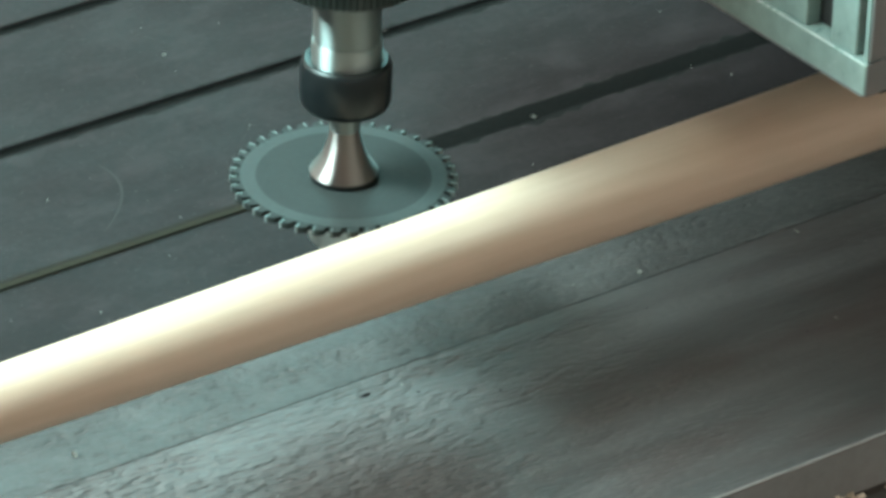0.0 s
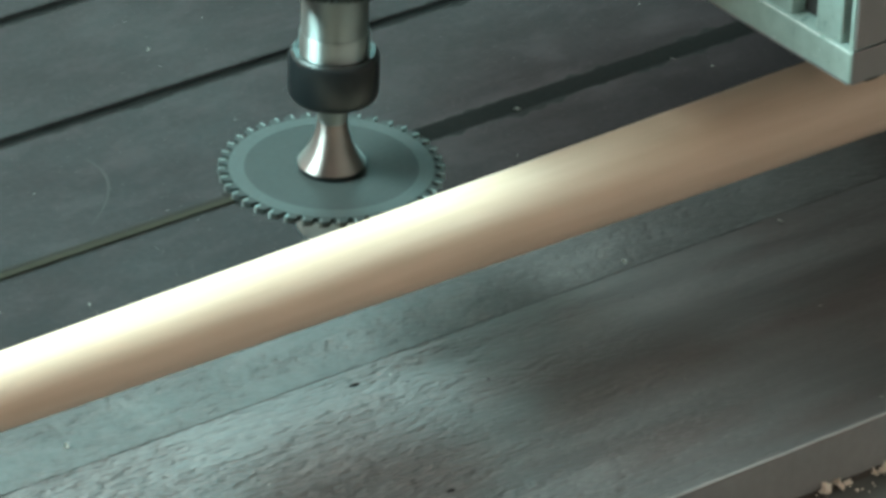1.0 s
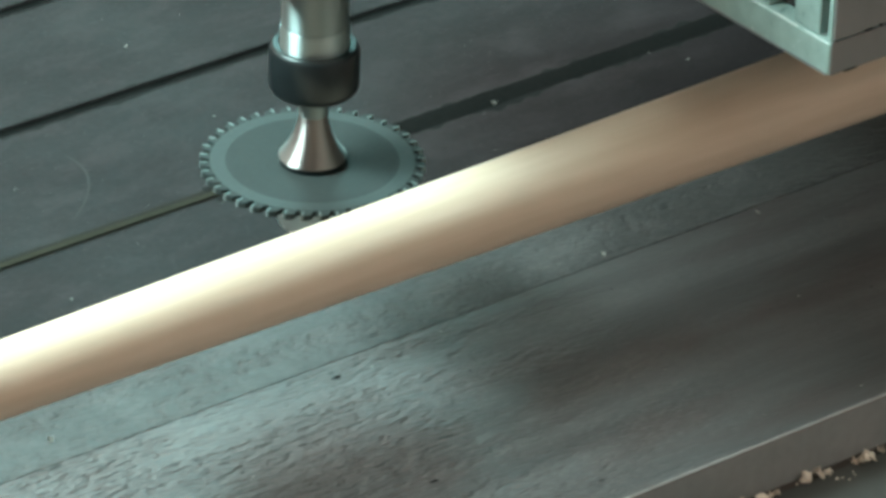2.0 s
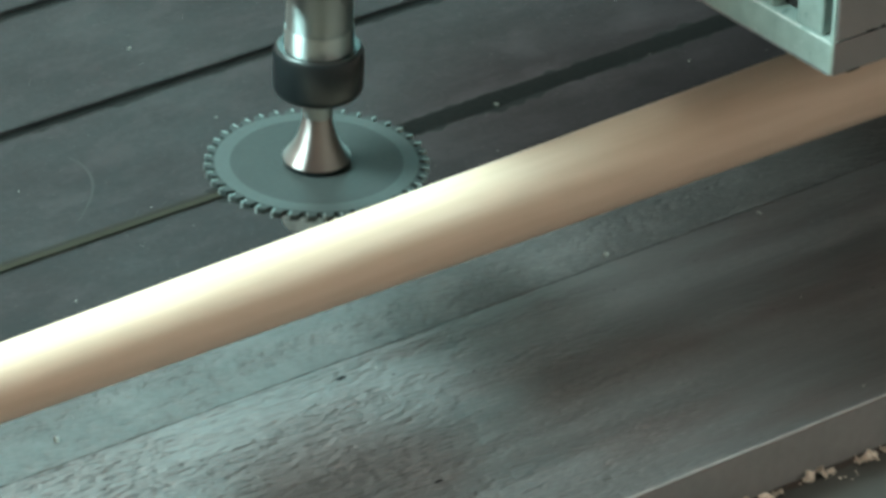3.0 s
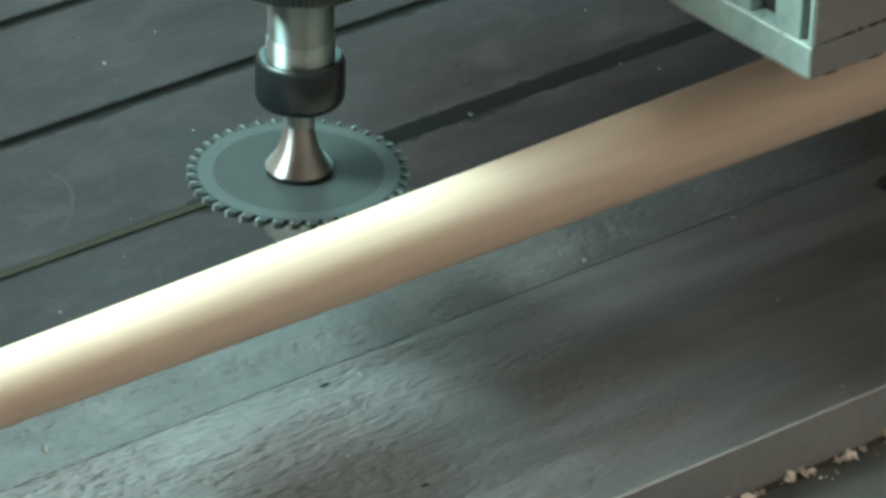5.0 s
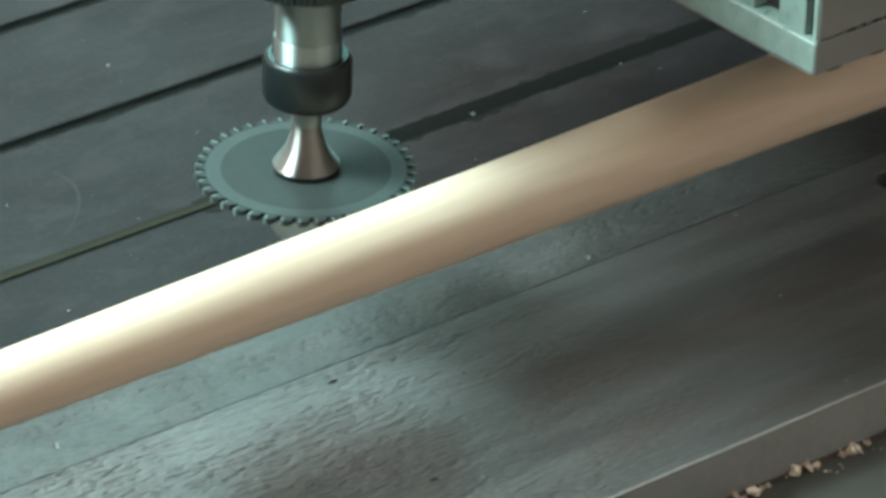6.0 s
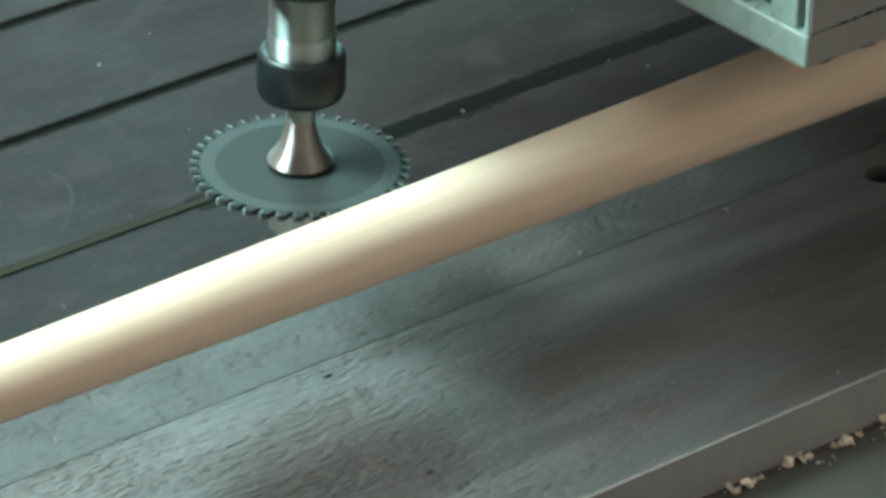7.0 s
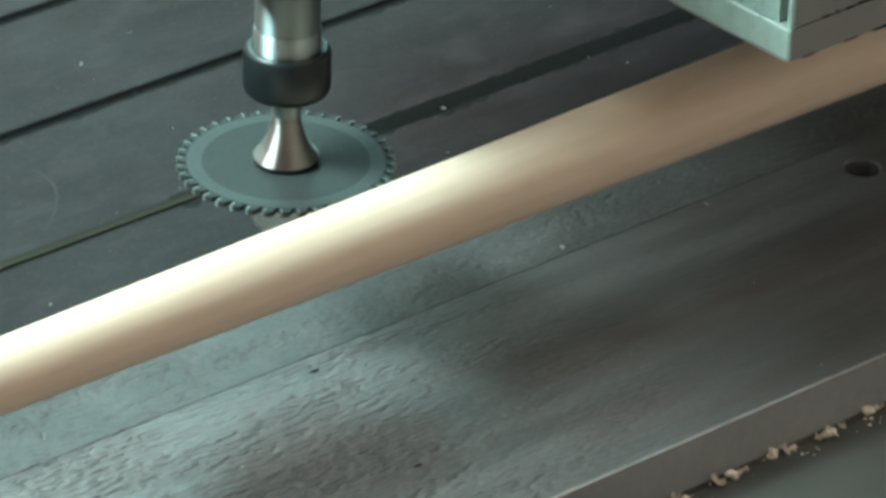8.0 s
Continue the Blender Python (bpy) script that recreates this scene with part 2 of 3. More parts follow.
# ---------------------------------------------------------------- room
FLOOR_Z, CEIL_Z = -0.85, 3.4
RX0, RX1, RY0 = WEST_X, 3.0, -3.0
floor = tagged(link("floor", box_bm(RX0 - 0.2, RX1 + 0.2, RY0 - 0.2, WALL_Y + 0.2, FLOOR_Z - 0.1, FLOOR_Z), MAT_FLOOR),
               "grey concrete workshop floor", "floor", kind="structure")
tagged(link("ceiling", box_bm(RX0 - 0.2, RX1 + 0.2, RY0 - 0.2, WALL_Y + 0.2, CEIL_Z, CEIL_Z + 0.1), MAT_CEIL),
       "plain off-white workshop ceiling", "ceiling", kind="structure")
tagged(link("wall_south", box_bm(RX0 - 0.2, RX1 + 0.2, RY0 - 0.2, RY0, FLOOR_Z, CEIL_Z), MAT_WALL), "plain painted workshop wall", "wall", kind="structure")


def wall_run(along_y, fixed0, fixed1, lo, hi, wins):
    """A wall with its window openings: piers between them, and panels over and under each."""
    out = bmesh.new()

    def slab(p, q, z0, z1):
        if along_y:
            box_bm(fixed0, fixed1, p, q, z0, z1, bm=out)
        else:
            box_bm(p, q, fixed0, fixed1, z0, z1, bm=out)
    at = lo
    for p, q, z0, z1 in wins:
        slab(at, p, FLOOR_Z, CEIL_Z)
        slab(p, q, FLOOR_Z, z0)
        slab(p, q, z1, CEIL_Z)
        at = q
    slab(at, hi, FLOOR_Z, CEIL_Z)
    return out


tagged(link("wall_west", wall_run(True, RX0 - 0.2, RX0, RY0, WALL_Y, [WEST_WIN]), MAT_WALL), "painted workshop wall with a window opening", "wall", kind="structure")
tagged(link("wall_east", box_bm(RX1, RX1 + 0.2, RY0, WALL_Y, FLOOR_Z, CEIL_Z), MAT_WALL), "plain painted workshop wall", "wall", kind="structure")
tagged(link("wall_north", wall_run(False, WALL_Y, WALL_Y + 0.2, RX0 - 0.2, RX1 + 0.2, [SIDE_OPENING]), MAT_WALL),
       "painted workshop wall with an added opening for the fill lamp", "wall", kind="structure")

# ---------------------------------------------------------------- machine bed
bed = tagged(empty("machine_bed", (0, 0, 0)), "long machine bed of weathered dark grey boards with narrow gaps", "machine bed")
BX0, BX1 = -1.2, 1.5
FRONT_Y, SEAM_Y, LEDGE_Z = -0.1649, -0.0245, -0.0235
part("bed_body", box_bm(BX0, BX1, -0.55, 1.05, FLOOR_Z, -0.0240), MAT_GAP, bed, "dark bed body under the boards")


def board(y0, y1, mat, label, bevel=0.0004):
    return part("board", box_bm(BX0, BX1, y0, y1, -0.0238, 0.0, bevel), mat, bed, label)


def drilled_board(x0, x1, y0, y1, cx, cy, r, mat, label):
    """A board with one round hole with a softened mouth through it."""
    bm = box_bm(x0, cx - 0.02, y0, y1, -0.0238, 0.0)
    box_bm(cx + 0.02, x1, y0, y1, -0.0238, 0.0, bm=bm)
    n = 48
    angles = [2 * math.pi * i / n for i in range(n)]

    def rim(a):
        c, d = math.cos(a), math.sin(a)
        k = min(0.02 / max(abs(c), 1e-6), ((y1 - cy) if d > 0 else (cy - y0)) / max(abs(d), 1e-6))
        return cx + c * k, cy + d * k
    corners = [math.atan2(yy - cy, xx - cx) % (2 * math.pi) for xx in (cx - 0.02, cx + 0.02) for yy in (y0, y1)]
    angles = sorted(angles + corners)
    n = len(angles)
    outer = [bm.verts.new((*rim(a), 0.0)) for a in angles]
    loops = [outer]
    for rad, z in ((r * 1.10, 0.0), (r * 1.02, -0.0006), (r, -0.002), (r, -0.0238)):
        loops.append([bm.verts.new((cx + rad * math.cos(a), cy + rad * math.sin(a), z)) for a in angles])
    for p, q in zip(loops, loops[1:]):
        for i in range(n):
            bm.faces.new((p[i], p[(i + 1) % n], q[(i + 1) % n], q[i]))
    for yy in (y0, y1):
        f = [bm.verts.new((xx, yy, z)) for xx, z in ((cx - 0.02, -0.0238), (cx + 0.02, -0.0238), (cx + 0.02, 0.0), (cx - 0.02, 0.0))]
        bm.faces.new(f)
    return part("board", bm, mat, bed, label)


GAP = 0.0029
seams = [0.1097 + 0.0917 * i for i in range(11)]
for a, b_ in zip(seams, seams[1:]):
    board(a + GAP, min(b_ - GAP, 1.05), MAT_BOARD, "smooth dark grey board")
board(0.0180 + GAP, seams[0] - GAP, MAT_BOARD, "smooth dark grey board")
board(SEAM_Y + 0.0002, 0.0180 - GAP, MAT_BOARD_STRIP, "narrow speckled grey board", 0.0004)
drilled_board(BX0, BX1, FRONT_Y, SEAM_Y - 0.0003, 0.2816, -0.0451, 0.0078, MAT_BOARD_WORN, "worn grained dark grey board with a round hole")
part("ledge", box_bm(BX0, BX1, -0.55, FRONT_Y - 0.0005, -0.0400, LEDGE_Z), MAT_LEDGE, bed, "grey painted ledge in front of the boards")


def gap_fill(x0, x1, y, lo, hi, sag, mat, label, seed):
    """Fill between two boards: a sagging ragged strip that laps over their worn arrises."""
    rnd = random.Random(seed)
    bm = bmesh.new()
    n = int((x1 - x0) / 0.0025)
    rows_ = []
    for k in range(n + 1):
        x = x0 + (x1 - x0) * k / n
        a = lo * (1 + 0.16 * noise.noise(Vector((x * 55, seed, 0)))) + rnd.uniform(-0.00012, 0.00012)
        b = hi * (1 + 0.16 * noise.noise(Vector((x * 48, seed + 5, 0)))) + rnd.uniform(-0.00012, 0.00012)
        deep = sag * (1 + 0.3 * noise.noise(Vector((x * 90, seed + 9, 0))))
        rows_.append([bm.verts.new((x, y + p, z)) for p, z in ((a, 0.0001), (a * 0.7 + b * 0.3, -deep), (a * 0.3 + b * 0.7, -deep), (b, 0.0001), (b, -0.012), (a, -0.012))])
    for p, q in zip(rows_, rows_[1:]):
        for i in range(6):
            bm.faces.new((p[i], p[(i + 1) % 6], q[(i + 1) % 6], q[i]))
    bm.faces.new(rows_[0])
    bm.faces.new(rows_[-1])
    part("gap_fill", bm, mat, bed, label)


def gap_soft_edge(x0, x1, y, half, seed):
    """Thin half-dark strips paint soft shade both sides of a gap, ragged and intermittent."""
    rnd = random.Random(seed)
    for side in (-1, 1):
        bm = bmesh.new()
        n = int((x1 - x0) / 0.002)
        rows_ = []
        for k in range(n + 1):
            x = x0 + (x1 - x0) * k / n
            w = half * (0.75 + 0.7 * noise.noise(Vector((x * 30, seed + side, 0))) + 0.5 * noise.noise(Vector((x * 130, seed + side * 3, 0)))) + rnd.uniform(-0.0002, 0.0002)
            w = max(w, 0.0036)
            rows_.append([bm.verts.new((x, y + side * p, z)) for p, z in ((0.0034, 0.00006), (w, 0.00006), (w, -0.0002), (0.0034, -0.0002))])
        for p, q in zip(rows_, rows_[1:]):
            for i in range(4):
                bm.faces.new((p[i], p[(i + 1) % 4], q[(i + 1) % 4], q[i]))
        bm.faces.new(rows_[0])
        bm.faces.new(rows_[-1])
        part("gap_soft_edge", bm, MAT_GAP_SOFT, bed, "thin half-dark strip painting soft shade along the board gap")


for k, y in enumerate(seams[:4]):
    gap_soft_edge(0.03 if k == 0 else -0.6, 0.7, y, 0.0080 if k == 0 else 0.0050, 20 + k)
# darker near strip: the gap's shaded side is put into its colour
gap_fill(-0.9, 0.075, seams[0], -0.0040, -0.0008, 0.0010, MAT_SAWDUST_DARK, "darker olive strip painting the shaded near side of the gap", 1)
gap_fill(-0.9, 0.074, seams[0], -0.0010, 0.0042, 0.0002, MAT_SAWDUST, "olive sawdust packed in the board gap", 2)
# near-black strip wider than the gap: its deep shade is put into the colour
gap_fill(0.075, 0.9, seams[0], -0.0052, 0.0062, -0.0002, MAT_GAP_SHADE, "near-black fill painting the shade of the board gap", 3)
for k, y in enumerate(seams[1:5]):
    gap_fill(-0.9, 0.9, y, -0.0042, 0.0040, 0.0015, MAT_GAP_SHADE, "near-black fill painting the shade of the board gap", 4 + k)


part("fascia", box_bm(BX0, BX1, FRONT_Y - 0.0006, FRONT_Y - 0.0001, LEDGE_Z + 0.0001, -0.0010), MAT_FASCIA, bed, "grey painted fascia below the front edge")


def edge_strip():
    """The chipped arris along the front board, pale for the light it catches."""
    bm = bmesh.new()
    rnd = random.Random(4)
    n = 420
    rows_ = []
    for k in range(n + 1):
        x = -0.7 + 1.6 * k / n
        w = 0.0001 + 0.0003 * noise.noise(Vector((x * 60, 3.1, 0))) + 0.0002 * rnd.uniform(-1, 1)
        h = 0.0008 + 0.0003 * noise.noise(Vector((x * 75, 7.7, 0)))
        rows_.append([bm.verts.new(p) for p in ((x, FRONT_Y - 0.0009, -h), (x, FRONT_Y - 0.0008, 0.0002), (x, FRONT_Y + w, 0.0004), (x, FRONT_Y + w, -0.0004))])
    for p, q in zip(rows_, rows_[1:]):
        for i in range(4):
            bm.faces.new((p[i], p[(i + 1) % 4], q[(i + 1) % 4], q[i]))
    return bm


part("edge_strip", edge_strip(), MAT_EDGE, bed, "worn strip along the front edge, paler for caught light")

# ---------------------------------------------------------------- round bar
BAR_Y, BAR_Z, BAR_R, BAR_TAPER = -0.0618, 0.0725, 0.0158, 0.7141


def round_bar():
    x0, x1, n = -0.70, 0.80, 72
    bm = bmesh.new()
    rings = []
    for k in range(51):
        x = x0 + (x1 - x0) * k / 50
        r = BAR_R * (1 + BAR_TAPER * x)
        cy, cz = BAR_Y + 0.003 * x, BAR_Z - 0.0005 * x
        rings.append([bm.verts.new((x, cy + r * math.cos(2 * math.pi * i / n), cz + r * math.sin(2 * math.pi * i / n))) for i in range(n)])
    for a, b in zip(rings, rings[1:]):
        for i in range(n):
            bm.faces.new((a[i], a[(i + 1) % n], b[(i + 1) % n], b[i]))
    bm.faces.new(list(reversed(rings[0])))
    bm.faces.new(rings[-1])
    return link("wooden_bar", bm, MAT_WOOD, smooth=True)


tagged(round_bar(), "long pale planed round wooden bar tapering along its length", "wooden bar")


def bar_rest(x0, x1):
    thing = tagged(empty("bar_rest", ((x0 + x1) / 2, BAR_Y, 0)), "grey cast iron block holding the wooden bar above the bed", "bar holder", "bar rests")
    mx = (x0 + x1) / 2
    part("block", box_bm(x0 - mx, x1 - mx, -0.035, 0.035, 0.0002, 0.115, 0.003), MAT_CAST, thing)
    return thing


bar_rest(-0.74, -0.68)
bar_rest(0.76, 0.83)

# ---------------------------------------------------------------- router head
HEAD_Z = 0.0390
head = tagged(empty("router_head", (0, 0, HEAD_Z)), "router head with black spindle nose, steel shaft and toothed disc cutter", "router")
part("spindle_nose", ribbed_bm([(0.010, 0.128), (0.0275, 0.1212), (0.0289, 0.1226), (0.0295, 0.13), (0.0295, 0.2102), (0.010, 0.2112)]),
     MAT_HOUSING, head, "glossy black spindle nose", True)
# unseen; its size and height are set by the shade wanted below
part("motor_shade_body", lathe_bm([(0.020, 0.2095), (0.052, 0.2100), (0.055, 0.2130), (0.055, 0.46), (0.049, 0.466)]), MAT_HOUSING, head, "unseen black motor body, sized to shade the bar and bed", True)
shaft = part("shaft", lathe_bm([(0.0125, 0.0845), (0.0128, 0.0850), (0.0128, 0.1270), (0.0100, 0.1275)]), MAT_STEEL, head, "bright turned steel shaft", True)
nut = part("collet_nut", lathe_bm([(0.0049, 0.0680), (0.0148, 0.0680), (0.0163, 0.0689), (0.0171, 0.0703), (0.0174, 0.0718), (0.0174, 0.0852), (0.0167, 0.0869), (0.0156, 0.0876),
                             (0.0145, 0.0876), (0.0140, 0.0868), (0.0140, 0.0850), (0.0100, 0.0850)]), MAT_BLACK, head, "blackened steel collet nut", True)
part("shaft_collar", lathe_bm([(0.0127, 0.0852), (0.0132, 0.0853), (0.0133, 0.0862), (0.0133, 0.0958), (0.0131, 0.0966), (0.0127, 0.0967)]), MAT_COLLAR, shaft, "polished ring at the foot of the shaft", True)
part("nut_rim", lathe_bm([(0.0142, 0.0870), (0.0142, 0.0881), (0.0157, 0.0881), (0.0162, 0.0874), (0.0160, 0.0868)]), MAT_RIM, nut, "bright bevelled rim", True)

flare = [(0.0050, 0.0576), (0.0055, 0.0575), (0.0057, 0.0566), (0.0060, 0.0545), (0.0066, 0.0522), (0.0077, 0.0487), (0.0092, 0.0455), (0.0108, 0.0430)]
flare += [(0.0124, 0.0410), (0.0132, 0.0398), (0.0129, 0.0392), (0.0118, 0.0390)]
part("shank_neck", lathe_bm([(0.0056, 0.0577), (0.0058, 0.0580), (0.0058, 0.0690), (0.0050, 0.0691)]), MAT_STEEL, head, "bright short steel neck", True)
part("cutter_shank", lathe_bm(list(reversed(flare))), MAT_STEEL_WARM, head, "flared bronze-tinted steel shank", True)
part("collar", lathe_bm([(0.0110, 0.0370), (0.0128, 0.0372), (0.0128, 0.0388), (0.0110, 0.0390)]), MAT_BLACK, head, "dark collar", True)


TEETH = 40


def disc_profile(n_teeth=TEETH, r_root=0.0400, r_tip=0.0434):
    pts = []
    for k in range(n_teeth):
        a0 = 2 * math.pi * k / n_teeth
        w = 2 * math.pi / n_teeth
        for frac, r in ((0.0, r_root * 1.01), (0.12, r_root * 0.985), (0.30, r_root), (0.34, r_tip), (0.66, r_tip * 0.995), (0.90, r_root * 1.06)):
            pts.append((a0 + frac * w, r))
    return pts


def cutter_disc():
    bm = bmesh.new()
    pts = disc_profile()
    zs = (0.0348, 0.0372)
    loops = []
    for z in zs:
        lo = [bm.verts.new((0.0112 * math.cos(a), 0.0112 * math.sin(a), z)) for a, r in pts]
        mid = [bm.verts.new((0.034 * math.cos(a), 0.034 * math.sin(a), z)) for a, r in pts]
        hi = [bm.verts.new((r * math.cos(a), r * math.sin(a), z)) for a, r in pts]
        loops.append((lo, mid, hi))
    n = len(pts)
    for i in range(n):
        j = (i + 1) % n
        for lo, mid, hi in loops:
            bm.faces.new((lo[i], lo[j], mid[j], mid[i]))
            bm.faces.new((mid[i], mid[j], hi[j], hi[i]))
        bm.faces.new((loops[0][2][i], loops[0][2][j], loops[1][2][j], loops[1][2][i]))
        bm.faces.new((loops[0][0][i], loops[0][0][j], loops[1][0][j], loops[1][0][i]))
    return bm


disc = part("cutter_disc", cutter_disc(), MAT_CUTTER, head, "grey steel cutter disc with teeth round its rim")


def ring_bm(r0, r1, z0, z1, n=96):
    """A flat ring round z."""
    out = bmesh.new()
    loops = [[out.verts.new((r * math.cos(2 * math.pi * i / n), r * math.sin(2 * math.pi * i / n), z)) for i in range(n)] for r, z in ((r0, z0), (r1, z0), (r1, z1), (r0, z1))]
    for k in range(4):
        a, b = loops[k], loops[(k + 1) % 4]
        for i in range(n):
            out.faces.new((a[i], a[(i + 1) % n], b[(i + 1) % n], b[i]))
    return out


# added band: the pale blur of the turning teeth put into its colour
part("tooth_blur_band", ring_bm(0.0335, 0.0394, 0.0371, 0.03728), MAT_BAND, disc, "paler added band standing for the blur of the spinning teeth")
tip_mesh = box_bm(-0.0014, 0.0014, -0.0005, 0.0005, -0.00135, 0.00135, 0.0002)
first_tip = part("carbide_tip", tip_mesh, MAT_CARBIDE, disc, "pale carbide tooth tip")
for k in range(TEETH):
    ang = 2 * math.pi * (k + 0.40) / TEETH
    tip = first_tip if k == 0 else new("carbide_tip", first_tip.data)
    tip.parent = disc
    if k:
        tip["label"] = "pale carbide tooth tip"
    tip.matrix_local = Matrix.Translation((0.0421 * math.cos(ang), 0.0421 * math.sin(ang), 0.0360)) @ Matrix.Rotation(ang, 4, "Z")
part("lower_hub", lathe_bm([(0.0100, 0.0100), (0.0125, 0.0108), (0.0132, 0.0125), (0.0132, 0.0300), (0.0120, 0.0346), (0.0080, 0.0347)]), MAT_HUB, head, "pale steel lower hub", True)

# ---------------------------------------------------------------- carriage housing
BXL, BYF, BZ, RIM = 0.1199, -0.1564, 0.1453, 0.0139
BXR, BYB, BZT = 0.3995, 0.13, 0.66
car = tagged(empty("carriage_housing", (0, 0, 0)), "pale green machine housing with a rimmed base and grey front plate", "machine housing")
SHELF = BZ + RIM
part("base_plate", box_bm(BXL, BXR, BYF + 0.0004, BYB, BZ, SHELF - 0.0006, 0.0010), MAT_GREEN, car, "worn pale green base rim")
# pale strip: the reflection under the rim put into colour
part("edge_reflection", box_bm(BXL - 0.0002, BXL + 0.0006, BYF + 0.0012, BYB - 0.002, BZ - 0.0002, BZ + 0.0006, 0.0002), MAT_FASCIA, car, "pale strip painting the reflection along the rim's lower edge")
part("front_plate", box_bm(BXL + 0.0015, BXR, BYF - 0.0004, BYF + 0.0030, SHELF + 0.0006, BZT, 0.0004), MAT_GREY_PLATE, car, "grey steel front plate")
part("flange", box_bm(BXL + 0.0008, BXL + 0.004, BYF + 0.0008, BYF + 0.0030, SHELF - 0.0006, BZT, 0.0004), MAT_GREEN, car, "pale green folded edge")
part("post", box_bm(BXL + 0.0015, BXL + 0.030, -0.1482, -0.1336, SHELF - 0.0006, BZT, 0.0008), MAT_GREEN, car, "pale green upright")
part("side_panel", box_bm(BXL + 0.0015, BXL + 0.030, -0.1202, BYB - 0.01, SHELF - 0.0006, BZT, 0.0008), MAT_GREEN, car, "pale green side panel")
# the rim's unlit front, its shade put into the colour of a grey sheet
part("rim_front_shade", box_bm(BXL + 0.0006, BXR, BYF - 0.0002, BYF + 0.0003, BZ + 0.0002, SHELF - 0.0001, 0.0002), MAT_GREY_PLATE, car, "grey sheet over the green rim's front, darker for its unlit side")


def paint_chips():
    """Bare flakes chipped along the rim's top edge and face, whitened to paint glints."""
    rnd = random.Random(31)
    bm = bmesh.new()
    for k in range(144):
        along = BYF + 0.0025 + rnd.random() ** 1.2 * 0.14
        ly, lz = rnd.uniform(0.0003, 0.0022 if k < 140 else 0.0008), rnd.uniform(0.0003, 0.0007 if k < 140 else 0.0003)
        made = len(bm.verts)
        box_bm(-0.00015, 0.00015, -ly / 2, ly / 2, -lz / 2, lz / 2, bm=bm)
        bm.verts.ensure_lookup_table()
        if k < 140:
            turn = Matrix.Translation((BXL + 0.0002, along, SHELF - 0.0009)) @ Matrix.Rotation(radians(rnd.uniform(25, 60)), 4, "Y") @ Matrix.Rotation(radians(rnd.uniform(-14, 14)), 4, "X")
        else:
            turn = Matrix.Translation((BXL, along, rnd.uniform(BZ + 0.001, SHELF - 0.002))) @ Matrix.Rotation(radians(rnd.uniform(5, 30)), 4, "Y") @ Matrix.Rotation(radians(rnd.uniform(-40, 40)), 4, "X")
        for v in bm.verts[made:]:
            v.co = turn @ v.co
    return bm


part("worn_edge", box_bm(BXL + 0.0012, BXR, BYF - 0.0005, BYF - 0.0003, SHELF - 0.0006, SHELF - 0.0001), MAT_EDGE, car, "worn edge of the front lip, paler for caught light")


def seam_nicks():
    """Dark ragged nicks along the seam of the front plate and under the lip."""
    rnd = random.Random(8)
    bm = bmesh.new()
    for k in range(26):
        x = BXL + 0.01 + rnd.random() * 0.10
        w, h = rnd.uniform(0.0008, 0.0042), rnd.uniform(0.0004, 0.0012)
        z = SHELF + 0.0004 + h / 2 if k % 4 else BZ + 0.0003
        ring = [bm.verts.new((x + w * math.cos(a) * rnd.uniform(0.7, 1.2), BYF - 0.0007, z + h * 0.5 * math.sin(a) * rnd.uniform(0.6, 1.3))) for a in (0, 0.9, 1.8, 2.7, 3.6, 4.5, 5.4)]
        back = [bm.verts.new((v.co.x, BYF + 0.0002, v.co.z)) for v in ring]
        bm.faces.new(ring)
        bm.faces.new(list(reversed(back)))
        for i in range(7):
            bm.faces.new((ring[i], ring[(i + 1) % 7], back[(i + 1) % 7], back[i]))
    return bm


tagged(part("seam_nick", seam_nicks(), MAT_BLACK, car, "dark ragged nicks along the seam"), kind="stuff")
tagged(part("chipped_paint", paint_chips(), MAT_FLAKE, car, "bare flakes along the rim with painted glints"), kind="stuff")
# near-black block: the recess's shade is put into its colour
part("inner_body", box_bm(BXL + 0.008, BXR - 0.001, BYF + 0.0045, BYB - 0.01, SHELF, BZT), MAT_DARK, car, "dark inside of the housing")
# rear block, carriage, clamp, bracket and column: unseen, added to hold back window light
part("rear_light_block", box_bm(BXL + 0.13, 0.3995, BYB + 0.0005, 0.33, BZ, BZT, 0.003), MAT_CAST, car, "unseen grey block behind the housing, added to stop window light")
part("carriage_light_block", box_bm(-0.060, BXL + 0.001, 0.074, 0.15, 0.245, 0.52, 0.004), MAT_CAST, car, "unseen grey block behind the spindle, added to shade the bed")
part("clamp_light_block", box_bm(-0.125, 0.060, -0.025, 0.0735, 0.30, 0.35, 0.004), MAT_CAST, car, "unseen grey block round the motor, added to shade the bed")
part("side_light_block", box_bm(-0.250, -0.030, -0.095, -0.0255, 0.300, 0.325, 0.003), MAT_CAST, car, "unseen grey slab beside the spindle, added to shade the front board")
part("column", box_bm(0.40, 0.75, -0.02, 0.33, 0.0002, 0.55, 0.004), MAT_CAST, car, "unseen grey column, added to carry the housing and stop window light")

